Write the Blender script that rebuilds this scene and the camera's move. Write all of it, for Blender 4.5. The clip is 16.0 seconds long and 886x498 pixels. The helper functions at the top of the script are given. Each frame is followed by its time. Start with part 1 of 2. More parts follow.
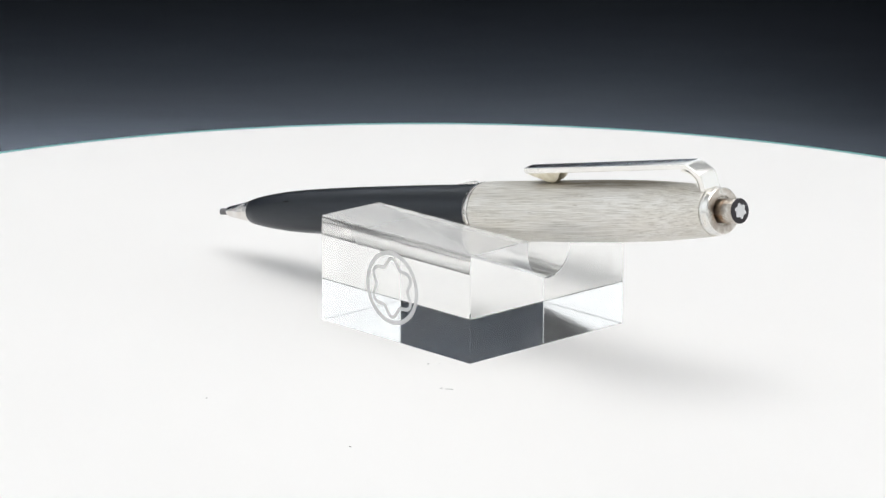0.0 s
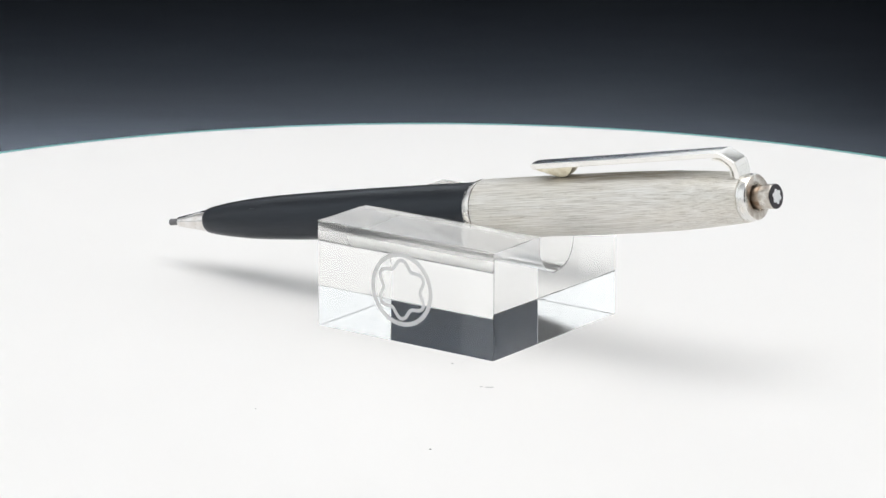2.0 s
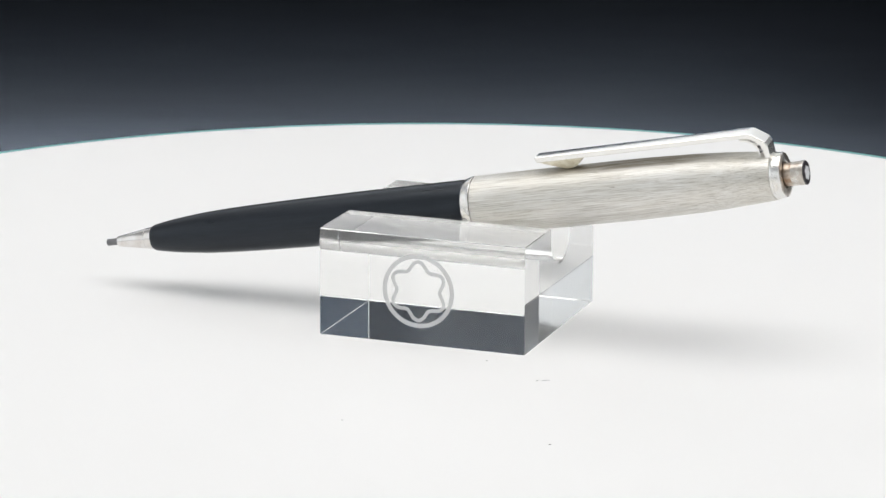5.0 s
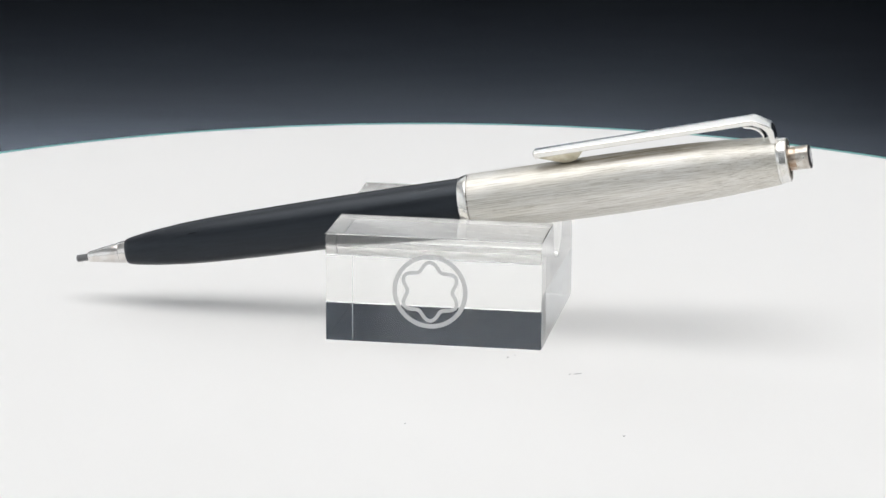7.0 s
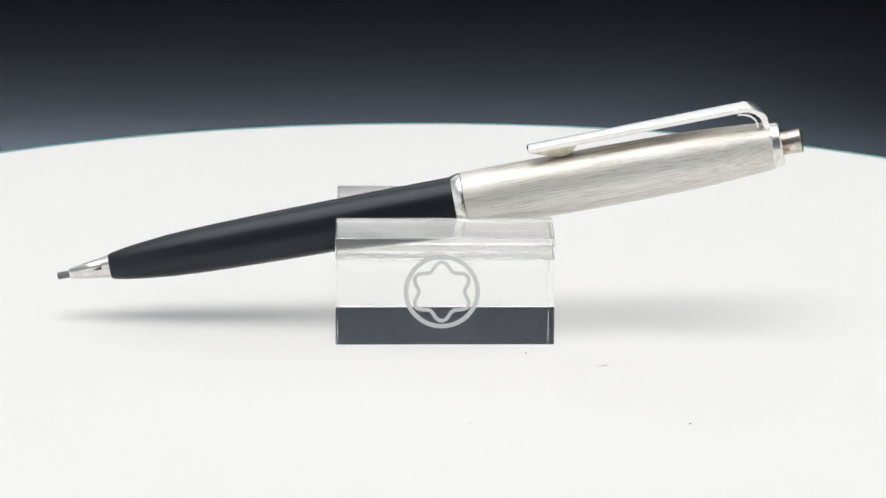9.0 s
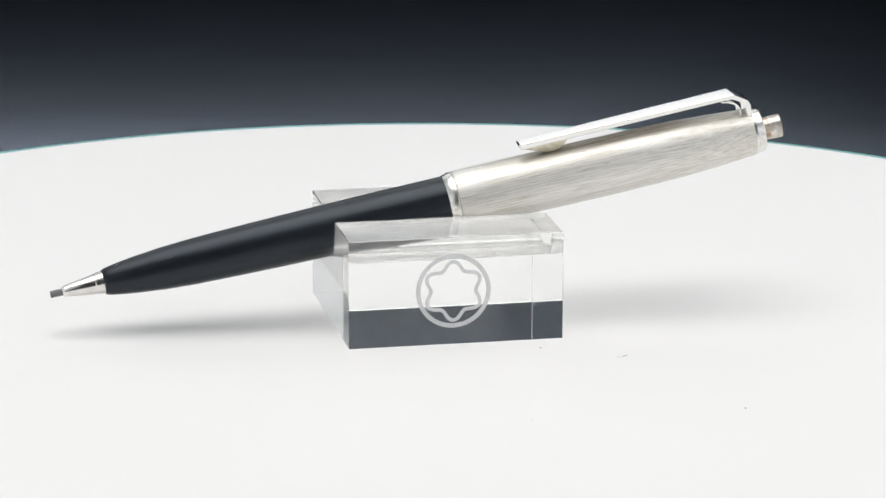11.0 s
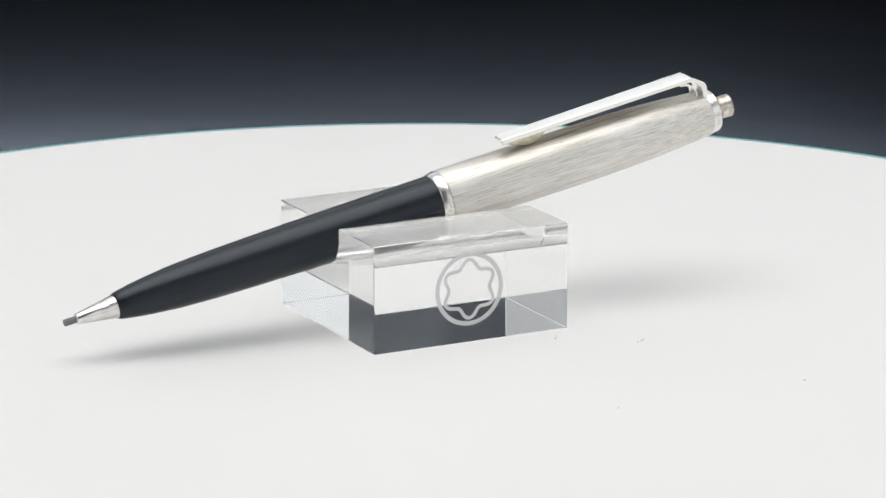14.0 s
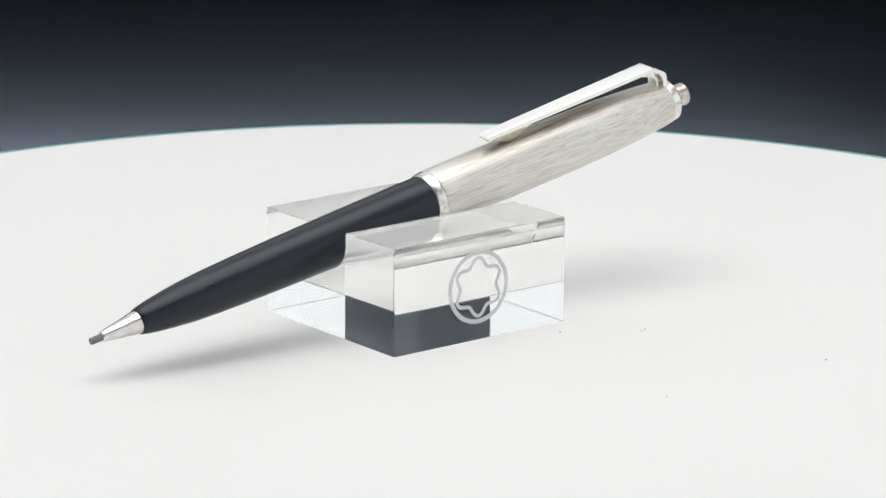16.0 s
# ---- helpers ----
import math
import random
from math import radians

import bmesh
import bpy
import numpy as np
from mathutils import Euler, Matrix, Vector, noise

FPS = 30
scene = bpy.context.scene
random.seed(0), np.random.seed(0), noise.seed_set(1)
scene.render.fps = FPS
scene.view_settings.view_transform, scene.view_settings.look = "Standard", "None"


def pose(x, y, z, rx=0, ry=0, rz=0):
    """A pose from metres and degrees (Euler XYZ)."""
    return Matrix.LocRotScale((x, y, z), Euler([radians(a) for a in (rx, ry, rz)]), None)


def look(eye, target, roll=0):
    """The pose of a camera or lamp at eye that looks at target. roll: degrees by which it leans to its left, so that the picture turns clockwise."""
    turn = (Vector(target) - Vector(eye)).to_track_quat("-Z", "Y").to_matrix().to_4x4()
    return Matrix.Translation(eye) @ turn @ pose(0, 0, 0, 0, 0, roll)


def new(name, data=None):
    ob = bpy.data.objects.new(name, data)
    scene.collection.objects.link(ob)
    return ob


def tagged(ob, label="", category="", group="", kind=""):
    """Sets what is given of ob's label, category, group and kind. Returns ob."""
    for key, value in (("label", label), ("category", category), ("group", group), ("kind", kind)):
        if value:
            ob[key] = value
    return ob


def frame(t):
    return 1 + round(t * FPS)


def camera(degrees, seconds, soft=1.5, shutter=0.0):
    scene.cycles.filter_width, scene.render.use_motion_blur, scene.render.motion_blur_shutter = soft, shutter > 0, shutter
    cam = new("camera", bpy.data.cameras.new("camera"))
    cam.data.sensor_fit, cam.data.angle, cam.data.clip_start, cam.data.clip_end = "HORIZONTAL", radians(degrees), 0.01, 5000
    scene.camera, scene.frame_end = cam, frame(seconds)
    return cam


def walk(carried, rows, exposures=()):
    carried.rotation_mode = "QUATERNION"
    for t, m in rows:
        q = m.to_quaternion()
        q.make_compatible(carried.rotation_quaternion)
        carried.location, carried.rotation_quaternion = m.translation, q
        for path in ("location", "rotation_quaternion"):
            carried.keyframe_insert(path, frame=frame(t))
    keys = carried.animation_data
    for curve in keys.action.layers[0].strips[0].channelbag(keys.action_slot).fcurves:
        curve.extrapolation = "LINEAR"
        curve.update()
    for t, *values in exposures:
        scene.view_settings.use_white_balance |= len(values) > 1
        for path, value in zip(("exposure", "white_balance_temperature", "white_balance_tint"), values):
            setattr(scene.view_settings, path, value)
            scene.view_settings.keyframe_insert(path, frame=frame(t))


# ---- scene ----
# A pencil on an acrylic rest on a slowly turning white platter; the camera stands still.
# ---- camera ----
cam = camera(12.694, 16.0, soft=1.45)
EYE = Matrix.Translation((0.0, -0.69784, 0.2)) @ pose(0, 0, 0, 0, 0, -0.156) @ pose(0, 0, 0, 75.1404, 0, 0) @ pose(0, 0, 0, 0, 0, 0.1704)
walk(cam, [(0.0, EYE), (16.0, EYE)], exposures=[(0.0, 0.0), (4.0, -0.02), (6.5, -0.12), (9.0, -0.05), (12.5, -0.1), (14.5, -0.16), (16.0, -0.11)])


# ---- world and lights ----
world = bpy.data.worlds.new("world")
scene.world = world
world.use_nodes = True
world.node_tree.nodes["Background"].inputs[0].default_value = (1, 1, 1, 1)
world.node_tree.nodes["Background"].inputs[1].default_value = 0.05


def softbox(name, eye, target, sx, sy, watts, spread, colour=(1, 1, 1)):
    d = bpy.data.lights.new(name, "AREA")
    d.shape, d.size, d.size_y, d.energy, d.color = "RECTANGLE", sx, sy, watts, colour
    d.spread = radians(spread)
    ob = new(name, d)
    ob.matrix_world = look(eye, target)
    return ob


softbox("overhead_softbox", (0, 0.0, 0.97), (0, 0.0001, 0), 1.1, 0.95, 6.1, 150, (1.0, 0.988, 0.977))
softbox("back_softbox", (0, 0.60, 0.44), (0, 0.02, 0.03), 1.1, 0.40, 0.28, 100, (0.95, 0.98, 1.0))
# Unseen narrow lamp, added to give the backdrop its brightness gradient
softbox("backdrop_gradient_lamp", (-0.18, 0.31, 0.93), (-0.18, 0.3101, 0), 0.58, 0.05, 4.2, 13.0)
# Unseen lamp, added to lift the upper backdrop mirrored in the block's underside
softbox("backdrop_fill_lamp", (0, 0.05, 0.94), (0, 0.41, 0.18), 0.85, 0.03, 1.85, 5, (0.8, 0.91, 1.0))
softbox("side_softbox", (-0.77, -0.32, 0.33), (0, -0.32, 0.33), 1.28, 0.58, 0.95, 170, (0.95, 0.985, 1.0))
softbox("side_softbox", (0.77, -0.32, 0.33), (0, -0.32, 0.33), 1.28, 0.58, 0.95, 170, (0.95, 0.985, 1.0))
softbox("front_softbox", (-0.54, -0.97, 0.42), (-0.54, 0, 0.42), 0.46, 0.7, 0.38, 170, (0.96, 0.985, 1.0))
softbox("front_softbox", (0.54, -0.97, 0.42), (0.54, 0, 0.42), 0.46, 0.7, 0.38, 170, (0.96, 0.985, 1.0))


# ---- materials ----
def material(name):
    m = bpy.data.materials.new(name)
    m.use_nodes = True
    nt = m.node_tree
    return m, nt, nt.nodes["Principled BSDF"]


def noise_on(nt, scale, size, detail=4.0, rough=0.55):
    """Noise in the object's own metres, with its own scale along each axis."""
    co = nt.nodes.new("ShaderNodeTexCoord")
    mp = nt.nodes.new("ShaderNodeMapping")
    mp.inputs["Scale"].default_value = scale
    tx = nt.nodes.new("ShaderNodeTexNoise")
    tx.inputs["Scale"].default_value = size
    tx.inputs["Detail"].default_value = detail
    tx.inputs["Roughness"].default_value = rough
    nt.links.new(co.outputs["Object"], mp.inputs["Vector"])
    nt.links.new(mp.outputs["Vector"], tx.inputs["Vector"])
    return tx.outputs["Fac"]


def ramp(nt, fac, stops):
    r = nt.nodes.new("ShaderNodeValToRGB")
    while len(r.color_ramp.elements) < len(stops):
        r.color_ramp.elements.new(0.5)
    for e, (p, c) in zip(r.color_ramp.elements, stops):
        e.position, e.color = p, (*c, 1) if len(c) == 3 else c
    nt.links.new(fac, r.inputs[0])
    return r.outputs[0]


def grey(v):
    return (v, v, v)


def mix(nt, a, b, fac, blend="MIX"):
    n = nt.nodes.new("ShaderNodeMix")
    n.data_type, n.blend_type = "RGBA", blend
    for sock, v in ((n.inputs[0], fac), (n.inputs[6], a), (n.inputs[7], b)):
        if isinstance(v, bpy.types.NodeSocket):
            nt.links.new(v, sock)
        else:
            sock.default_value = v if not isinstance(v, tuple) else (*v, 1)
    return n.outputs[2]


def bump(nt, bsdf, height, strength, distance):
    b = nt.nodes.new("ShaderNodeBump")
    b.inputs["Strength"].default_value = strength
    b.inputs["Distance"].default_value = distance
    nt.links.new(height, b.inputs["Height"])
    nt.links.new(b.outputs["Normal"], bsdf.inputs["Normal"])


def make_white():
    m, nt, b = material("white_platter")
    n = noise_on(nt, (1, 1, 1), 9.0, 3)
    c = ramp(nt, n, [(0.3, (0.858, 0.849, 0.839)), (0.7, (0.874, 0.865, 0.855))])
    nt.links.new(c, b.inputs["Base Color"])
    b.inputs["Roughness"].default_value = 0.6
    b.inputs["Specular IOR Level"].default_value = 0.2
    return m


def make_plain(name, colour, rough, metal=0.0, spec=0.5):
    m, nt, b = material(name)
    n = noise_on(nt, (1, 1, 1), 700.0, 3)
    lo = tuple(c * 0.88 for c in colour)
    nt.links.new(ramp(nt, n, [(0.3, lo), (0.7, colour)]), b.inputs["Base Color"])
    b.inputs["Roughness"].default_value = rough
    b.inputs["Metallic"].default_value = metal
    b.inputs["Specular IOR Level"].default_value = spec
    return m


def make_paper():
    m, nt, b = material("dark_backdrop_paper")
    n = noise_on(nt, (0.6, 4, 4), 60.0, 5, 0.6)
    nt.links.new(ramp(nt, n, [(0.3, (0.0084, 0.0099, 0.0126)), (0.7, (0.0098, 0.0115, 0.0143))]), b.inputs["Base Color"])
    b.inputs["Roughness"].default_value = 1.0
    b.inputs["Specular IOR Level"].default_value = 0.0
    return m


def make_dark_wall():
    m, nt, b = material("dark_studio_paint")
    n = noise_on(nt, (1, 1, 1), 3.0, 4)
    nt.links.new(ramp(nt, n, [(0.3, grey(0.035)), (0.7, grey(0.045))]), b.inputs["Base Color"])
    b.inputs["Roughness"].default_value = 0.9
    return m


def make_wall():
    m, nt, b = material("studio_paint")
    n = noise_on(nt, (1, 1, 1), 3.0, 4)
    nt.links.new(ramp(nt, n, [(0.3, (0.78, 0.79, 0.80)), (0.7, (0.81, 0.82, 0.83))]), b.inputs["Base Color"])
    b.inputs["Roughness"].default_value = 0.9
    return m


def make_acrylic(name, rough, clear=1.0):
    m, nt, b = material(name)
    b.inputs["Base Color"].default_value = (0.985, 0.988, 0.978, 1)
    b.inputs["Transmission Weight"].default_value = clear
    b.inputs["Roughness"].default_value = rough
    b.inputs["IOR"].default_value = 1.49
    return m


def make_sawn():
    """The underside of the block, with fine machining marks along it."""
    m, nt, b = material("machined_acrylic")
    n = noise_on(nt, (0.12, 1, 1), 1500.0, 4, 0.7)
    b.inputs["Base Color"].default_value = (0.986, 0.989, 0.986, 1)
    b.inputs["Transmission Weight"].default_value = 1.0
    b.inputs["IOR"].default_value = 1.49
    nt.links.new(ramp(nt, n, [(0.35, grey(0.03)), (0.7, grey(0.12))]), b.inputs["Roughness"])
    return m


def make_hazy():
    """The top faces, clouded by a fine haze of rubbing marks."""
    m, nt, b = material("rubbed_acrylic")
    n = noise_on(nt, (0.3, 1, 1), 700.0, 4, 0.65)
    b.inputs["Base Color"].default_value = (0.98, 0.98, 0.965, 1)
    b.inputs["IOR"].default_value = 1.49
    nt.links.new(ramp(nt, n, [(0.3, grey(0.84)), (0.7, grey(0.70))]), b.inputs["Transmission Weight"])
    nt.links.new(ramp(nt, n, [(0.3, grey(0.03)), (0.7, grey(0.07))]), b.inputs["Roughness"])
    return m


def make_frost():
    m, nt, b = material("frosted_engraving")
    n = noise_on(nt, (1, 1, 1), 2500.0, 2)
    nt.links.new(ramp(nt, n, [(0.3, grey(0.76)), (0.7, grey(0.84))]), b.inputs["Base Color"])
    b.inputs["Roughness"].default_value = 0.8
    b.inputs["Alpha"].default_value = 0.72
    return m


def make_resin():
    m, nt, b = material("black_grained_resin")
    fine = noise_on(nt, (0.03, 1, 1), 3600.0, 4, 0.7)
    wide = noise_on(nt, (0.06, 1, 1), 600.0, 3, 0.6)
    c = mix(nt, ramp(nt, fine, [(0.3, (0.004, 0.0045, 0.006)), (0.75, (0.012, 0.014, 0.020))]),
            ramp(nt, wide, [(0.3, grey(0.8)), (0.7, grey(1.0))]), 1.0, "MULTIPLY")
    nt.links.new(c, b.inputs["Base Color"])
    nt.links.new(ramp(nt, wide, [(0.3, grey(0.27)), (0.7, grey(0.33))]), b.inputs["Roughness"])
    b.inputs["Specular Tint"].default_value = (0.80, 0.90, 1.0, 1)
    b.inputs["Specular IOR Level"].default_value = 0.5
    bump(nt, b, fine, 0.36, 0.00008)
    return m


def make_brushed():
    m, nt, b = material("brushed_tarnished_silver")
    fine = noise_on(nt, (0.022, 1, 1), 6200.0, 5, 0.8)
    wide = noise_on(nt, (0.05, 1, 1), 2200.0, 5, 0.75)
    blot = noise_on(nt, (0.35, 1, 1), 170.0, 4, 0.6)
    spot = noise_on(nt, (0.15, 1, 1), 1700.0, 3, 0.6)
    c = ramp(nt, fine, [(0.33, (0.46, 0.43, 0.375)), (0.5, (0.81, 0.79, 0.745)), (0.67, (0.95, 0.94, 0.91))])
    c = mix(nt, c, ramp(nt, wide, [(0.36, (0.70, 0.65, 0.56)), (0.56, (1, 1, 1))]), 0.28, "MULTIPLY")
    c = mix(nt, c, ramp(nt, blot, [(0.38, (0.90, 0.88, 0.83)), (0.58, (1, 1, 1))]), 0.6, "MULTIPLY")
    c = mix(nt, c, ramp(nt, spot, [(0.26, (0.34, 0.27, 0.18)), (0.33, (1, 1, 1))]), 0.5, "MULTIPLY")
    # yellow-brown tarnish under the clip, with the dark reflection along the top painted in
    co = nt.nodes.new("ShaderNodeTexCoord")
    sep = nt.nodes.new("ShaderNodeSeparateXYZ")
    nt.links.new(co.outputs["Object"], sep.inputs[0])
    band = nt.nodes.new("ShaderNodeMapRange")
    band.inputs["From Min"].default_value, band.inputs["From Max"].default_value = 0.0046, 0.0054
    nt.links.new(sep.outputs["Z"], band.inputs["Value"])
    reach = nt.nodes.new("ShaderNodeMapRange")
    reach.inputs["From Min"].default_value, reach.inputs["From Max"].default_value = 0.080, 0.104
    nt.links.new(sep.outputs["X"], reach.inputs["Value"])
    fac = None
    for other in (reach.outputs["Result"], ramp(nt, wide, [(0.40, grey(1.0)), (0.70, grey(0.45))])):
        patch = nt.nodes.new("ShaderNodeMath")
        patch.operation = "MULTIPLY"
        nt.links.new(fac or band.outputs["Result"], patch.inputs[0])
        nt.links.new(other, patch.inputs[1])
        fac = patch.outputs[0]
    c = mix(nt, c, (0.18, 0.14, 0.08), fac)
    nt.links.new(c, b.inputs["Base Color"])
    b.inputs["Metallic"].default_value = 0.72
    nt.links.new(ramp(nt, fine, [(0.3, grey(0.46)), (0.7, grey(0.36))]), b.inputs["Roughness"])
    bump(nt, b, fine, 0.55, 0.00009)
    return m


def make_metal(name, colour, rough, stain=None, size=500.0):
    m, nt, b = material(name)
    n = noise_on(nt, (1, 1, 1), size, 4, 0.6)
    c = ramp(nt, n, [(0.36, stain or tuple(v * 0.9 for v in colour)), (0.6, colour)])
    nt.links.new(c, b.inputs["Base Color"])
    b.inputs["Metallic"].default_value = 1.0
    nt.links.new(ramp(nt, n, [(0.3, grey(rough * 1.2)), (0.7, grey(rough))]), b.inputs["Roughness"])
    return m


WHITE = make_white()
PAPER = make_paper()
WALL = make_wall()
DARK_WALL = make_dark_wall()
ACRYLIC = make_acrylic("clear_acrylic", 0.0)
MILLED = make_acrylic("milled_acrylic", 0.2, 0.86)
SAWN = make_sawn()
HAZY = make_hazy()
FROST = make_frost()
RESIN = make_resin()
BRUSHED = make_brushed()
CHROME = make_metal("polished_chrome", (0.82, 0.80, 0.78), 0.15, (0.72, 0.68, 0.64))
STEEL = make_metal("polished_silver", (0.88, 0.87, 0.85), 0.24, (0.76, 0.73, 0.67))
CLIP = make_metal("bright_clip_metal", (0.92, 0.905, 0.87), 0.15, (0.90, 0.885, 0.845), 220.0)
SEAM = make_plain("brown_tarnish", (0.10, 0.075, 0.045), 0.6)
TARNISH = make_metal("yellowed_silver", (0.80, 0.76, 0.64), 0.3, (0.62, 0.56, 0.42))
BRASS = make_metal("tarnished_brass", (0.60, 0.51, 0.42), 0.28, (0.28, 0.16, 0.09), 520.0)
WORN = make_metal("worn_silver", (0.70, 0.67, 0.62), 0.26, (0.42, 0.35, 0.29), 480.0)
LEAD = make_plain("graphite_lead", (0.17, 0.17, 0.175), 0.4)
BLACK = make_plain("black_enamel", (0.018, 0.012, 0.018), 0.3)
IVORY = make_plain("white_enamel", (0.85, 0.85, 0.86), 0.4)
SCRATCH = make_plain("pale_scratch", (0.50, 0.53, 0.57), 0.7)
DUST = make_plain("grey_dust", (0.22, 0.21, 0.2), 0.9)
PALE = make_plain("pale_dust", (0.55, 0.55, 0.54), 0.9)
EDGE = make_plain("green_glass_edge", (0.18, 0.46, 0.43), 0.3)
DRUM = make_plain("grey_plastic", (0.3, 0.3, 0.3), 0.5)


# ---- mesh helpers ----
def finish(bm, angle=28):
    bmesh.ops.recalc_face_normals(bm, faces=bm.faces)
    for f in bm.faces:
        f.smooth = True
    for e in bm.edges:
        e.smooth = not (len(e.link_faces) == 2 and e.calc_face_angle(0) > radians(angle))


def part(name, bm, mat, parent=None, label="", angle=28):
    finish(bm, angle)
    me = bpy.data.meshes.new(name)
    bm.to_mesh(me)
    bm.free()
    me.materials.append(mat)
    ob = new(name, me)
    ob.parent = parent
    return tagged(ob, label)


def lathe(profile, segs=72, axis="x"):
    """Turn a profile of (along, radius) round an axis; radius 0 closes an end. Loops back when its first point is repeated."""
    bm = bmesh.new()
    rings = []
    for u, r in profile:
        if r <= 0:
            rings.append([bm.verts.new((u, 0, 0) if axis == "x" else (0, 0, u))])
        else:
            ring = []
            for i in range(segs):
                a = 2 * math.pi * i / segs
                p, q = r * math.cos(a), r * math.sin(a)
                ring.append(bm.verts.new((u, p, q) if axis == "x" else (p, q, u)))
            rings.append(ring)
    for a, b in zip(rings, rings[1:]):
        for i in range(segs):
            j = (i + 1) % segs
            quad = [a[i % len(a)], a[j % len(a)], b[j % len(b)], b[i % len(b)]]
            face = []
            for v in quad:
                if v not in face:
                    face.append(v)
            if len(face) > 2:
                bm.faces.new(face)
    bmesh.ops.remove_doubles(bm, verts=bm.verts, dist=1e-7)
    return bm


def mm(points):
    return [tuple(v * 0.001 for v in p) for p in points]


def box(x0, x1, y0, y1, z0, z1, bevel=0.0):
    bm = bmesh.new()
    bmesh.ops.create_cube(bm, size=1)
    for v in bm.verts:
        v.co = Vector(((x0 + x1) / 2 + v.co.x * (x1 - x0), (y0 + y1) / 2 + v.co.y * (y1 - y0), (z0 + z1) / 2 + v.co.z * (z1 - z0)))
    if bevel:
        bmesh.ops.bevel(bm, geom=bm.edges[:], offset=bevel, segments=2, affect="EDGES", profile=0.5)
    return bm


def ribbon(outer, inner, depth, place):
    """A closed flat band between two outlines of equal count, with a thickness; place turns (a, b, h) into a point."""
    bm = bmesh.new()
    n = len(outer)
    rows = [[bm.verts.new(place(*p, h)) for p in loop] for loop, h in ((outer, depth), (inner, depth), (inner, 0), (outer, 0))]
    for k in range(4):
        a, b = rows[k], rows[(k + 1) % 4]
        for i in range(n):
            j = (i + 1) % n
            bm.faces.new((a[i], a[j], b[j], b[i]))
    return bm


def lobed(mean, swing, offset, count=180):
    """A six-lobed rounded outline, moved outwards by offset along its normal."""
    pts = []
    for i in range(count):
        a = 2 * math.pi * i / count
        r = mean + swing * math.cos(6 * (a - math.pi / 2))
        dr = -6 * swing * math.sin(6 * (a - math.pi / 2))
        t = Vector((dr * math.cos(a) - r * math.sin(a), dr * math.sin(a) + r * math.cos(a))).normalized()
        pts.append((r * math.cos(a) + t.y * offset, r * math.sin(a) - t.x * offset))
    return pts


# ---- setting ----
def sheet(name, profile, x0, x1, mat, label, thick=0.002):
    """A sheet swept along x from a (y, z) profile, with thickness below it."""
    bm = bmesh.new()
    top = [[bm.verts.new((x, y, z)) for y, z in profile] for x in (x0, x1)]
    for i in range(len(profile) - 1):
        bm.faces.new((top[0][i], top[1][i], top[1][i + 1], top[0][i + 1]))
    ob = part(name, bm, mat)
    md = ob.modifiers.new("thickness", "SOLIDIFY")
    md.thickness, md.offset = thick, 0.0
    return tagged(ob, label, name, kind="structure")


FLOOR_Z = -0.05


def build_setting():
    prof = [(0.19, FLOOR_Z), (0.30, FLOOR_Z)]
    r, y0 = 0.032, 0.378
    for i in range(0, 25):
        a = radians(90) * i / 24
        prof.append((y0 + r * math.sin(a), FLOOR_Z + r * (1 - math.cos(a))))
    prof.append((y0 + r, 0.2))
    sheet("backdrop", prof, -0.45, 0.45, PAPER, "dark blue-grey paper backdrop sweeping up behind the turntable")
    for name, b in (("floor", (-0.9, 0.9, -1.1, 1.0, -0.12, FLOOR_Z - 0.003)),
                    ("ceiling", (-0.9, 0.9, -1.1, 1.0, 1.1, 1.2)),
                    ("wall_north", (-0.9, 0.9, 0.9, 1.0, FLOOR_Z - 0.003, 1.1)),
                    ("wall_south", (-0.28, 0.28, -1.1, -1.0, FLOOR_Z - 0.003, 1.1)),
                    ("wall_south_east", (0.28, 0.9, -1.1, -1.0, FLOOR_Z - 0.003, 1.1)),
                    ("wall_south_west", (-0.9, -0.28, -1.1, -1.0, FLOOR_Z - 0.003, 1.1)),
                    ("wall_east", (0.8, 0.9, -1.0, 0.9, FLOOR_Z - 0.003, 1.1)),
                    ("wall_west", (-0.9, -0.8, -1.0, 0.9, FLOOR_Z - 0.003, 1.1))):
        dark = name == "wall_south"
        ob = part(name, box(*b), DARK_WALL if dark else WALL)
        tagged(ob, ("plain dark grey studio " if dark else "plain white photo tent ") + name.split("_")[0], name.split("_")[0], kind="structure")


# ---- turntable ----
DISC_R = 0.1641


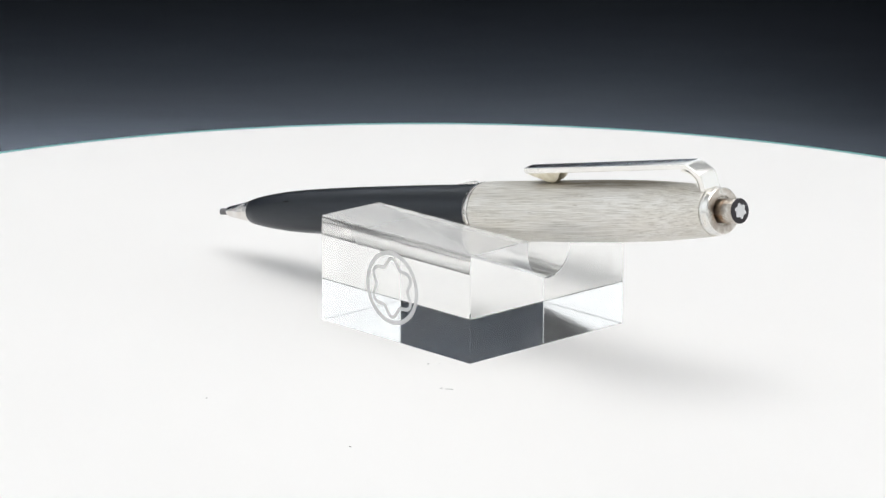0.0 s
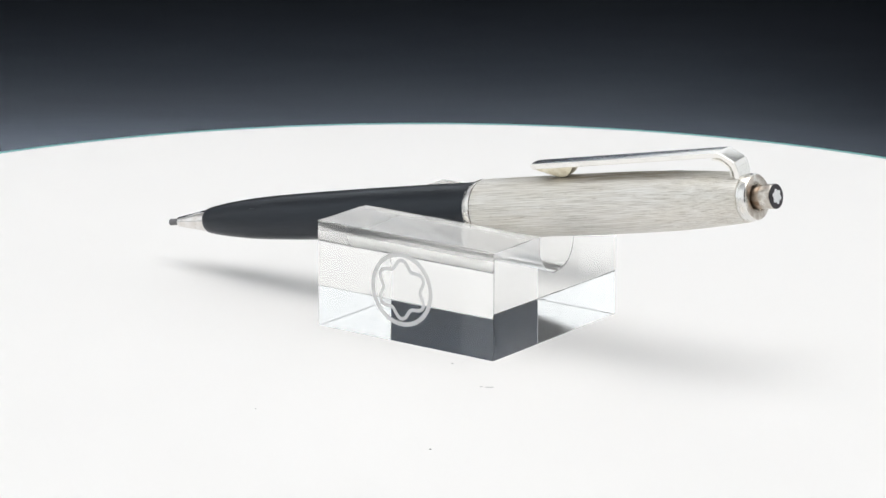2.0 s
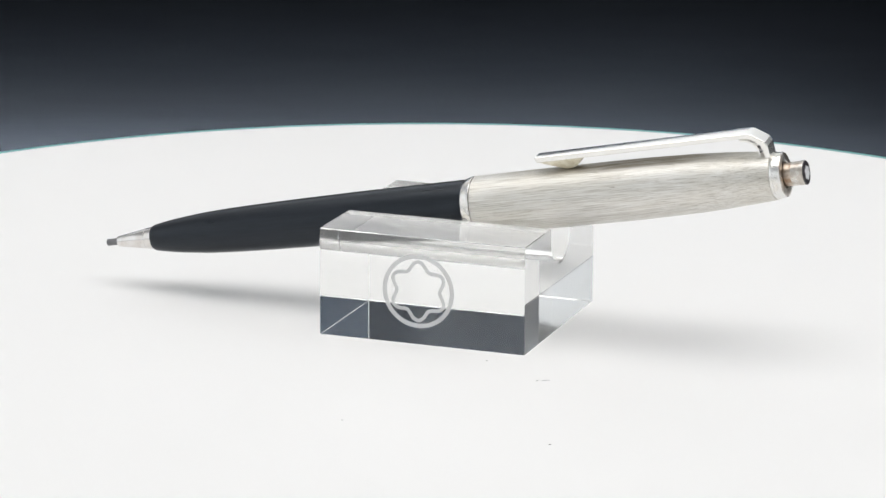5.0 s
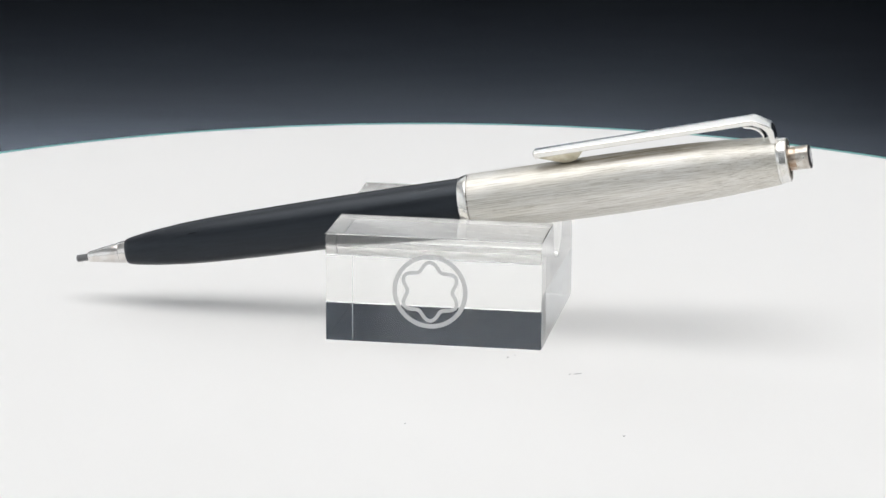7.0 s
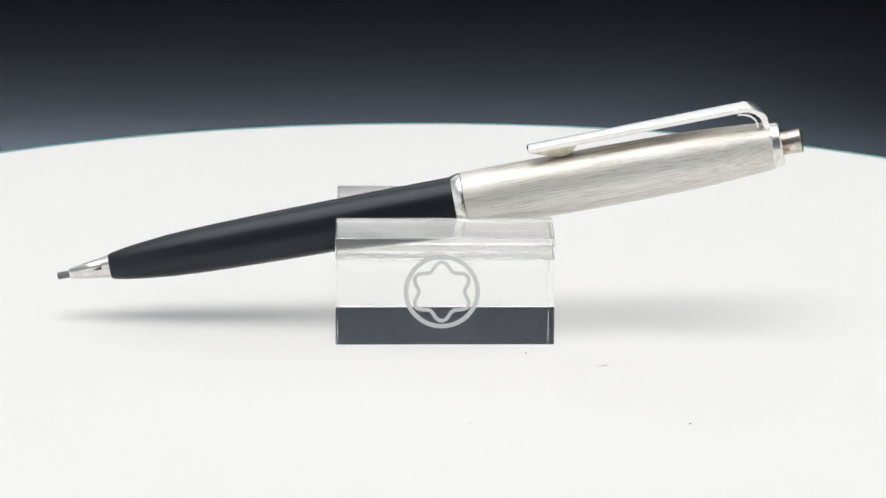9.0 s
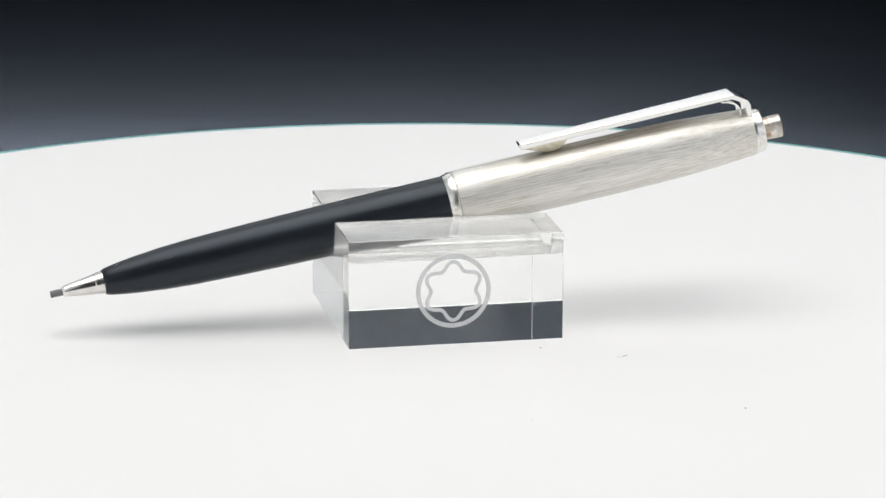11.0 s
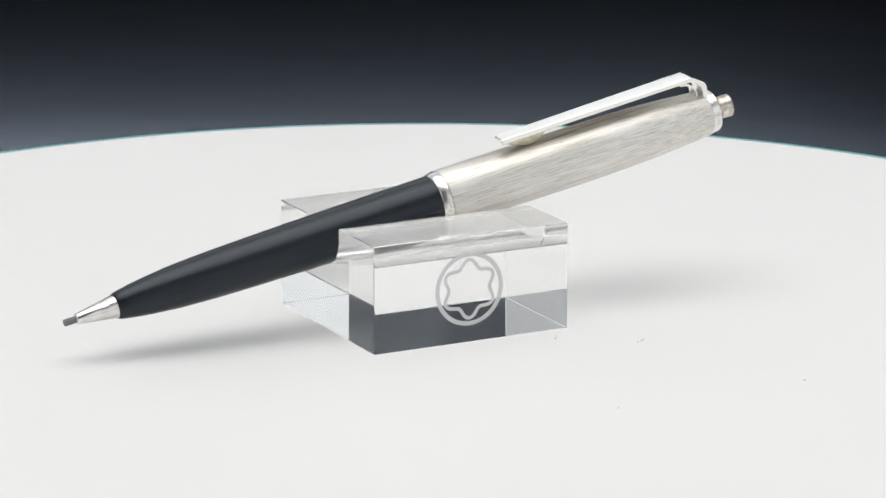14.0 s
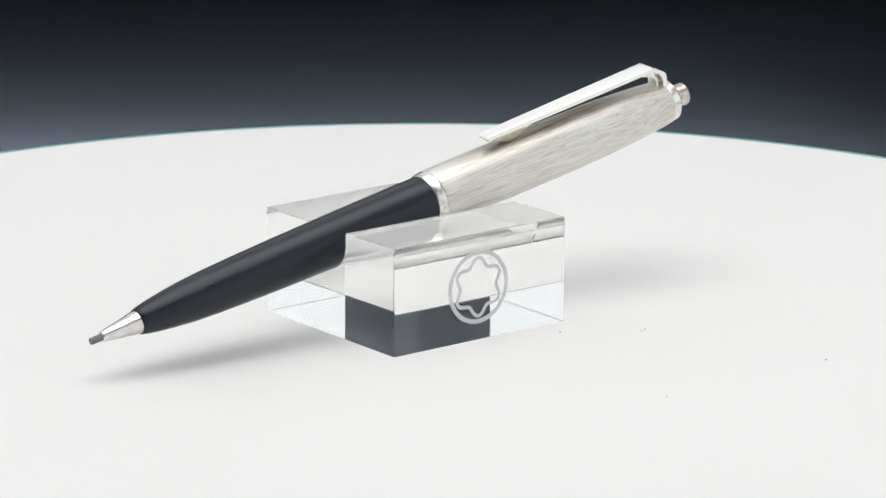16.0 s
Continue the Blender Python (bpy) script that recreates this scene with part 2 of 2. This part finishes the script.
def build_turntable():
    table = tagged(new("turntable"), "round matte white turntable with a thin green glass edge", "turntable")
    table.location = (0, 0, FLOOR_Z - 0.003)
    base = part("base", lathe([(0.0, 0), (0.0, 0.118), (0.002, 0.12), (0.0425, 0.12), (0.0445, 0.118), (0.0445, 0)], 96, "z"), DRUM, table, "grey round base under the platter")
    platter = part("platter", lathe([(-0.0085, 0), (-0.0085, DISC_R - 0.0004), (-0.0081, DISC_R), (-0.0001, DISC_R), (0.0, DISC_R - 0.0001), (0.0, 0)], 256, "z"), WHITE, table, "matte white round platter")
    platter.location = (0, 0, 0.003 - FLOOR_Z)
    w = 0.0018
    part("glass_edge", lathe([(-0.0062, DISC_R + 0.0001), (-0.0062, DISC_R + w - 0.0003), (-0.0059, DISC_R + w), (-0.0004, DISC_R + w), (-0.00003, DISC_R + w - 0.0004),
                              (-0.00003, DISC_R + 0.0001), (-0.0062, DISC_R + 0.0001)], 256, "z"), EDGE, platter, "thin green glass edge")
    # dust that turns with the platter: place, length, width, turn
    for x, y, a, c, rz, mat in ((16.5, -16.5, 0.45, 0.35, 20, DUST), (30.1, -24.3, 1.9, 0.35, 35, PALE), (28.8, -24.9, 0.8, 0.25, 60, PALE),
                                (42.7, -58.8, 0.5, 0.4, 0, DUST), (5.6, -58.4, 0.4, 0.3, 10, PALE), (17.6, -14.9, 0.22, 0.2, 0, PALE)):
        bm = bmesh.new()
        bmesh.ops.create_icosphere(bm, subdivisions=1, radius=0.0005)
        for v in bm.verts:
            v.co = Vector((v.co.x * a, v.co.y * c, v.co.z * 0.16)) * (1 + 0.25 * noise.noise(v.co * 4000))
        ob = part("dust_speck", bm, mat, platter)
        ob.matrix_basis = pose(x * 0.001, y * 0.001, 0.00003, 0, 0, rz)
    return platter


# ---- acrylic rest ----
BX, BY, BW, BD, BH = -0.01748, -0.01138, 0.03919, 0.03873, 0.0199
GROOVE_Y, GROOVE_R, GROOVE_Z = 0.00815, 0.0052, 0.01765


def build_rest():
    rest = tagged(new("pen_rest"), "clear acrylic block with a U groove and engraved round emblem", "pen rest")
    x0, y0 = BX + BW / 2, BY + BD / 2
    rest.location = (x0, y0, 0)
    # cross-section (y, z): a block with a U-shaped groove across its top
    sec = [(BY, 0.00008), (BY + BD, 0.00008), (BY + BD, BH), (GROOVE_Y + GROOVE_R, BH)]
    for i in range(33):
        a = math.pi * i / 32
        sec.append((GROOVE_Y + GROOVE_R * math.cos(a), GROOVE_Z - GROOVE_R * math.sin(a)))
    sec += [(GROOVE_Y - GROOVE_R, BH), (BY, BH)]
    bm = bmesh.new()
    ends = [[bm.verts.new((x, y - y0, z)) for y, z in sec] for x in (-BW / 2, BW / 2)]
    n = len(sec)
    for i in range(n):
        j = (i + 1) % n
        bm.faces.new((ends[0][i], ends[0][j], ends[1][j], ends[1][i]))
    for e in ends:
        bm.faces.new(e)
    bmesh.ops.recalc_face_normals(bm, faces=bm.faces)
    sharp = [e for e in bm.edges if e.calc_face_angle(0) > radians(40)]
    bmesh.ops.bevel(bm, geom=sharp, offset=0.00014, segments=2, affect="EDGES", profile=0.5)
    for f in bm.faces:
        c = f.calc_center_median()
        if abs(c.y + y0 - GROOVE_Y) < GROOVE_R + 0.00001 and 0.001 < c.z < BH - 0.0003 and abs(c.x) < BW / 2 - 0.0005:
            f.material_index = 1
        elif c.z < 0.0001:
            f.material_index = 2
        elif c.z > BH - 0.00001:
            f.material_index = 3
    block = part("block", bm, ACRYLIC, rest, "clear polished acrylic block", 9)
    block.data.materials.append(MILLED)
    block.data.materials.append(SAWN)
    block.data.materials.append(HAZY)
    block.visible_shadow = False
    # small chips and scratches in the underside
    bm = bmesh.new()
    rnd = random.Random(7)
    for i in range(46):
        long = rnd.random() < 0.3
        a, c = (rnd.uniform(0.2, 0.9), 0.016) if long else (rnd.uniform(0.04, 0.11), rnd.uniform(0.04, 0.08))
        at = pose(rnd.uniform(-0.47, 0.47) * BW, rnd.uniform(-0.47, 0.47) * BD, 0.00022, 0, 0, rnd.uniform(-12, 12) if long else rnd.uniform(0, 180))
        corners = [bm.verts.new(at @ Vector((0.001 * a * math.cos(k * math.pi / 3), 0.001 * c * math.sin(k * math.pi / 3), 0))) for k in range(6)]
        low = [bm.verts.new(v.co - Vector((0, 0, 0.00003))) for v in corners]
        bm.faces.new(corners)
        bm.faces.new(low[::-1])
        for k in range(6):
            bm.faces.new((corners[k], low[k], low[(k + 1) % 6], corners[(k + 1) % 6]))
    tagged(part("scratches", bm, SCRATCH, block, "fine pale scratches in the underside"), kind="stuff")
    # engraving on the front face
    cx, cz = 0.00154 - x0, 0.00998

    def front(a, b, h):
        return (cx + a, BY - y0 - 0.00002 - h, cz + b)
    c = [2 * math.pi * i / 128 for i in range(128)]
    part("engraved_ring", ribbon([(0.00682 * math.cos(a), 0.00682 * math.sin(a)) for a in c], [(0.0060 * math.cos(a), 0.0060 * math.sin(a)) for a in c], 0.00003, front),
         FROST, block, "frosted grey engraved ring")
    part("engraved_outline", ribbon(lobed(0.00475, 0.00066, 0.00033), lobed(0.00475, 0.00066, -0.00033), 0.00003, front), FROST, block, "frosted grey six-lobed engraved outline")
    return rest


# ---- pencil: its own x runs from the lead to the button ----
def build_pencil():
    pencil = tagged(new("mechanical_pencil"), "mechanical pencil with black barrel and brushed silver cap", "pencil")
    part("barrel", lathe(mm([(9.9, 0), (9.9, 2.1), (9.9, 2.2), (10.05, 2.32), (10.6, 2.5), (11.8, 2.72), (13.5, 3.0), (16, 3.33), (18.5, 3.58), (21, 3.84), (26, 4.13), (31.5, 4.33),
                             (37, 4.47), (42, 4.58), (52, 4.75), (63, 4.87), (74.2, 4.93), (74.2, 0)])), RESIN, pencil, "matte black barrel with fine lengthwise grain")
    cone = part("nose_cone", lathe(mm([(2.3, 0.0), (2.3, 0.84), (2.4, 0.93), (2.6, 0.98), (5.2, 1.39), (8.3, 1.86), (8.4, 1.84), (8.5, 1.95), (9.9, 2.1), (9.9, 0)])), CHROME, pencil, "polished chrome nose cone")
    part("lead", lathe(mm([(0.05, 0), (0.05, 0.54), (0.15, 0.64), (2.4, 0.64), (2.4, 0)]), 32), LEAD, cone, "thick grey graphite lead")
    part("band", lathe(mm([(74.15, 0), (74.15, 4.93), (74.3, 5.03), (75.2, 5.30), (75.7, 5.38), (75.9, 5.36), (75.9, 0)])), STEEL, pencil, "polished silver band")
    part("seam", lathe(mm([(75.8, 0), (75.8, 5.24), (76.15, 5.24), (76.15, 0)])), SEAM, pencil, "dark brown tarnished seam")
    cap = part("cap", lathe(mm([(76.02, 0), (76.02, 5.3), (76.15, 5.38), (78, 5.41), (95, 5.5), (103, 5.53), (110, 5.48), (118, 5.3), (124, 5.0), (129, 4.65), (132.2, 4.38), (132.6, 4.3), (132.6, 0)])),
               BRUSHED, pencil, "brushed silver cap with warm tarnish streaks")
    part("collar", lathe(mm([(132.6, 0), (132.6, 4.16), (132.75, 4.22), (133.1, 4.24), (133.15, 4.12), (134.3, 4.08), (134.5, 3.95), (134.5, 2.55), (133.4, 2.5), (133.4, 0)])),
         STEEL, cap, "polished silver end collar")
    part("end_face", lathe(mm([(134.45, 2.5), (134.45, 3.9), (134.56, 3.86), (134.6, 3.78), (134.6, 2.62), (134.5, 2.5), (134.45, 2.5)])), WORN, cap, "dull worn silver end face")
    button = part("button", lathe(mm([(135.9, 0), (135.9, 2.1), (136.3, 2.12), (137.2, 2.15), (138.1, 2.2), (138.2, 2.14), (138.2, 0)]), 64), WORN, pencil, "worn silver push button")
    part("button_neck", lathe(mm([(133.2, 0), (133.2, 2.1), (135.9, 2.1), (135.9, 0)]), 64), BRASS, button, "brown tarnished brass neck")
    part("button_end", lathe(mm([(138.2, 0), (138.2, 2.16), (138.34, 2.16), (138.42, 2.08), (138.45, 1.9), (138.45, 0)]), 64), BLACK, button, "black enamel end disc")
    bm = bmesh.new()
    star = [bm.verts.new((0.13850, a * 0.001, b * 0.001)) for a, b in lobed(1.22, 0.17, 0, 90)]
    f = bm.faces.new(star)
    ex = bmesh.ops.extrude_face_region(bm, geom=[f])
    for v in ex["geom"]:
        if isinstance(v, bmesh.types.BMVert):
            v.co.x -= 0.0001
    part("emblem", bm, IVORY, button, "white six-lobed emblem")
    # clip: a side profile (along, above the axis) given a tapered width
    outer = [(88.9, 8.05), (89.2, 8.4), (129.3, 8.9), (129.9, 8.75), (130.2, 8.6), (132.1, 7.35), (132.5, 6.95), (132.85, 6.2), (132.95, 3.9)]
    inner = [(131.9, 3.9), (131.85, 5.3), (131.5, 6.35), (130.7, 7.25), (129.5, 7.9), (128.0, 7.95), (100.0, 7.45)]
    bm = bmesh.new()
    prof = outer + inner + [(98.4, 7.42), (89.3, 7.25)]

    def half(u):
        return 1.3 + 0.6 * min(1, max(0, (u - 89) / 40))
    across = (-1, -0.6, -0.2, 0.2, 0.6, 1)
    sides = [[bm.verts.new((u * 0.001, s * half(u) * 0.001, (n - (0.06 * s * s if i < 6 else 0)) * 0.001)) for i, (u, n) in enumerate(prof)] for s in across]
    k = len(prof)
    for left, right in zip(sides, sides[1:]):
        for i in range(k):
            j = (i + 1) % k
            bm.faces.new((left[i], left[j], right[j], right[i]))
    bm.faces.new(sides[0])
    bm.faces.new(sides[-1])
    bmesh.ops.recalc_face_normals(bm, faces=bm.faces)
    bmesh.ops.bevel(bm, geom=[e for e in bm.edges if e.calc_face_angle(0) > radians(60)], offset=0.00012, segments=2, affect="EDGES", profile=0.5)
    clip = part("clip", bm, CLIP, pencil, "polished silver pocket clip", 20)
    # the tongue under the clip's tip, a bent leaf that touches the cap with a rounded heel
    tongue = [(89.5, 7.28), (93.0, 6.0), (94.0, 5.64), (94.8, 5.49), (95.6, 5.51), (96.4, 5.76), (97.1, 6.25), (98.2, 7.45)]
    bm = bmesh.new()
    rows = (-1, -0.82, 0.82, 1)
    sides = [[bm.verts.new((u * 0.001, s * (half(u) - 0.1) * 0.001 * (0.72 + 0.28 * (n - 5.46) / 1.6), (n + (0.1 if abs(s) == 1 else 0)) * 0.001)) for u, n in tongue] for s in rows]
    k = len(tongue)
    for left, right in zip(sides, sides[1:]):
        for i in range(k):
            j = (i + 1) % k
            bm.faces.new((left[i], left[j], right[j], right[i]))
    bm.faces.new(sides[0])
    bm.faces.new(sides[-1])
    part("clip_tongue", bm, TARNISH, clip, "yellowed silver tongue", 35)
    # the bent spring leaf inside the knee, which runs down into the cap
    arc = [(127.6, 7.66), (128.9, 7.42), (129.9, 6.95), (130.6, 6.3), (130.98, 5.6), (131.05, 4.2)]
    arc += [(130.77, 4.2), (130.69, 5.55), (130.34, 6.15), (129.7, 6.7), (128.8, 7.14), (127.6, 7.38)]
    bm = bmesh.new()
    sides = [[bm.verts.new((u * 0.001, s * 0.00125, n * 0.001)) for u, n in arc] for s in (-1, 1)]
    k = len(arc)
    for i in range(k):
        j = (i + 1) % k
        bm.faces.new((sides[0][i], sides[0][j], sides[1][j], sides[1][i]))
    for s in sides:
        bm.faces.new(s)
    part("spring_leaf", bm, CLIP, clip, "thin bent spring leaf", 35)
    return pencil


build_setting()
platter = build_turntable()
rest = build_rest()
pencil = build_pencil()

TIP = Vector((-0.0687, 0.00815, 0.00758))
END = Vector((0.06743, 0.00826, 0.03316))


def pencil_pose():
    x = (END - TIP).normalized()
    y = Vector((0, 0, 1)).cross(x).normalized()
    z = x.cross(y)
    m = Matrix((x, y, z)).transposed().to_4x4()
    m.translation = TIP
    return m @ pose(0, 0, 0, 7, 0, 0)


PENCIL_AT = pencil_pose()
REST_AT = pose(BX + BW / 2, BY + BD / 2, 0)
PLATTER_AT = pose(0, 0, 0.003 - FLOOR_Z)


def turned(t):
    """The platter's turn at t seconds."""
    return pose(0, 0, 0, 0, 0, 0.684 + 5.29725 * (t - 9) + 0.00369 * (t - 9) ** 2)


def motions():
    times = [i * 0.5 for i in range(33)]
    walk(platter, [(t, PLATTER_AT @ turned(t)) for t in times])
    walk(rest, [(t, turned(t) @ REST_AT) for t in times])
    walk(pencil, [(t, turned(t) @ PENCIL_AT) for t in times])


motions()
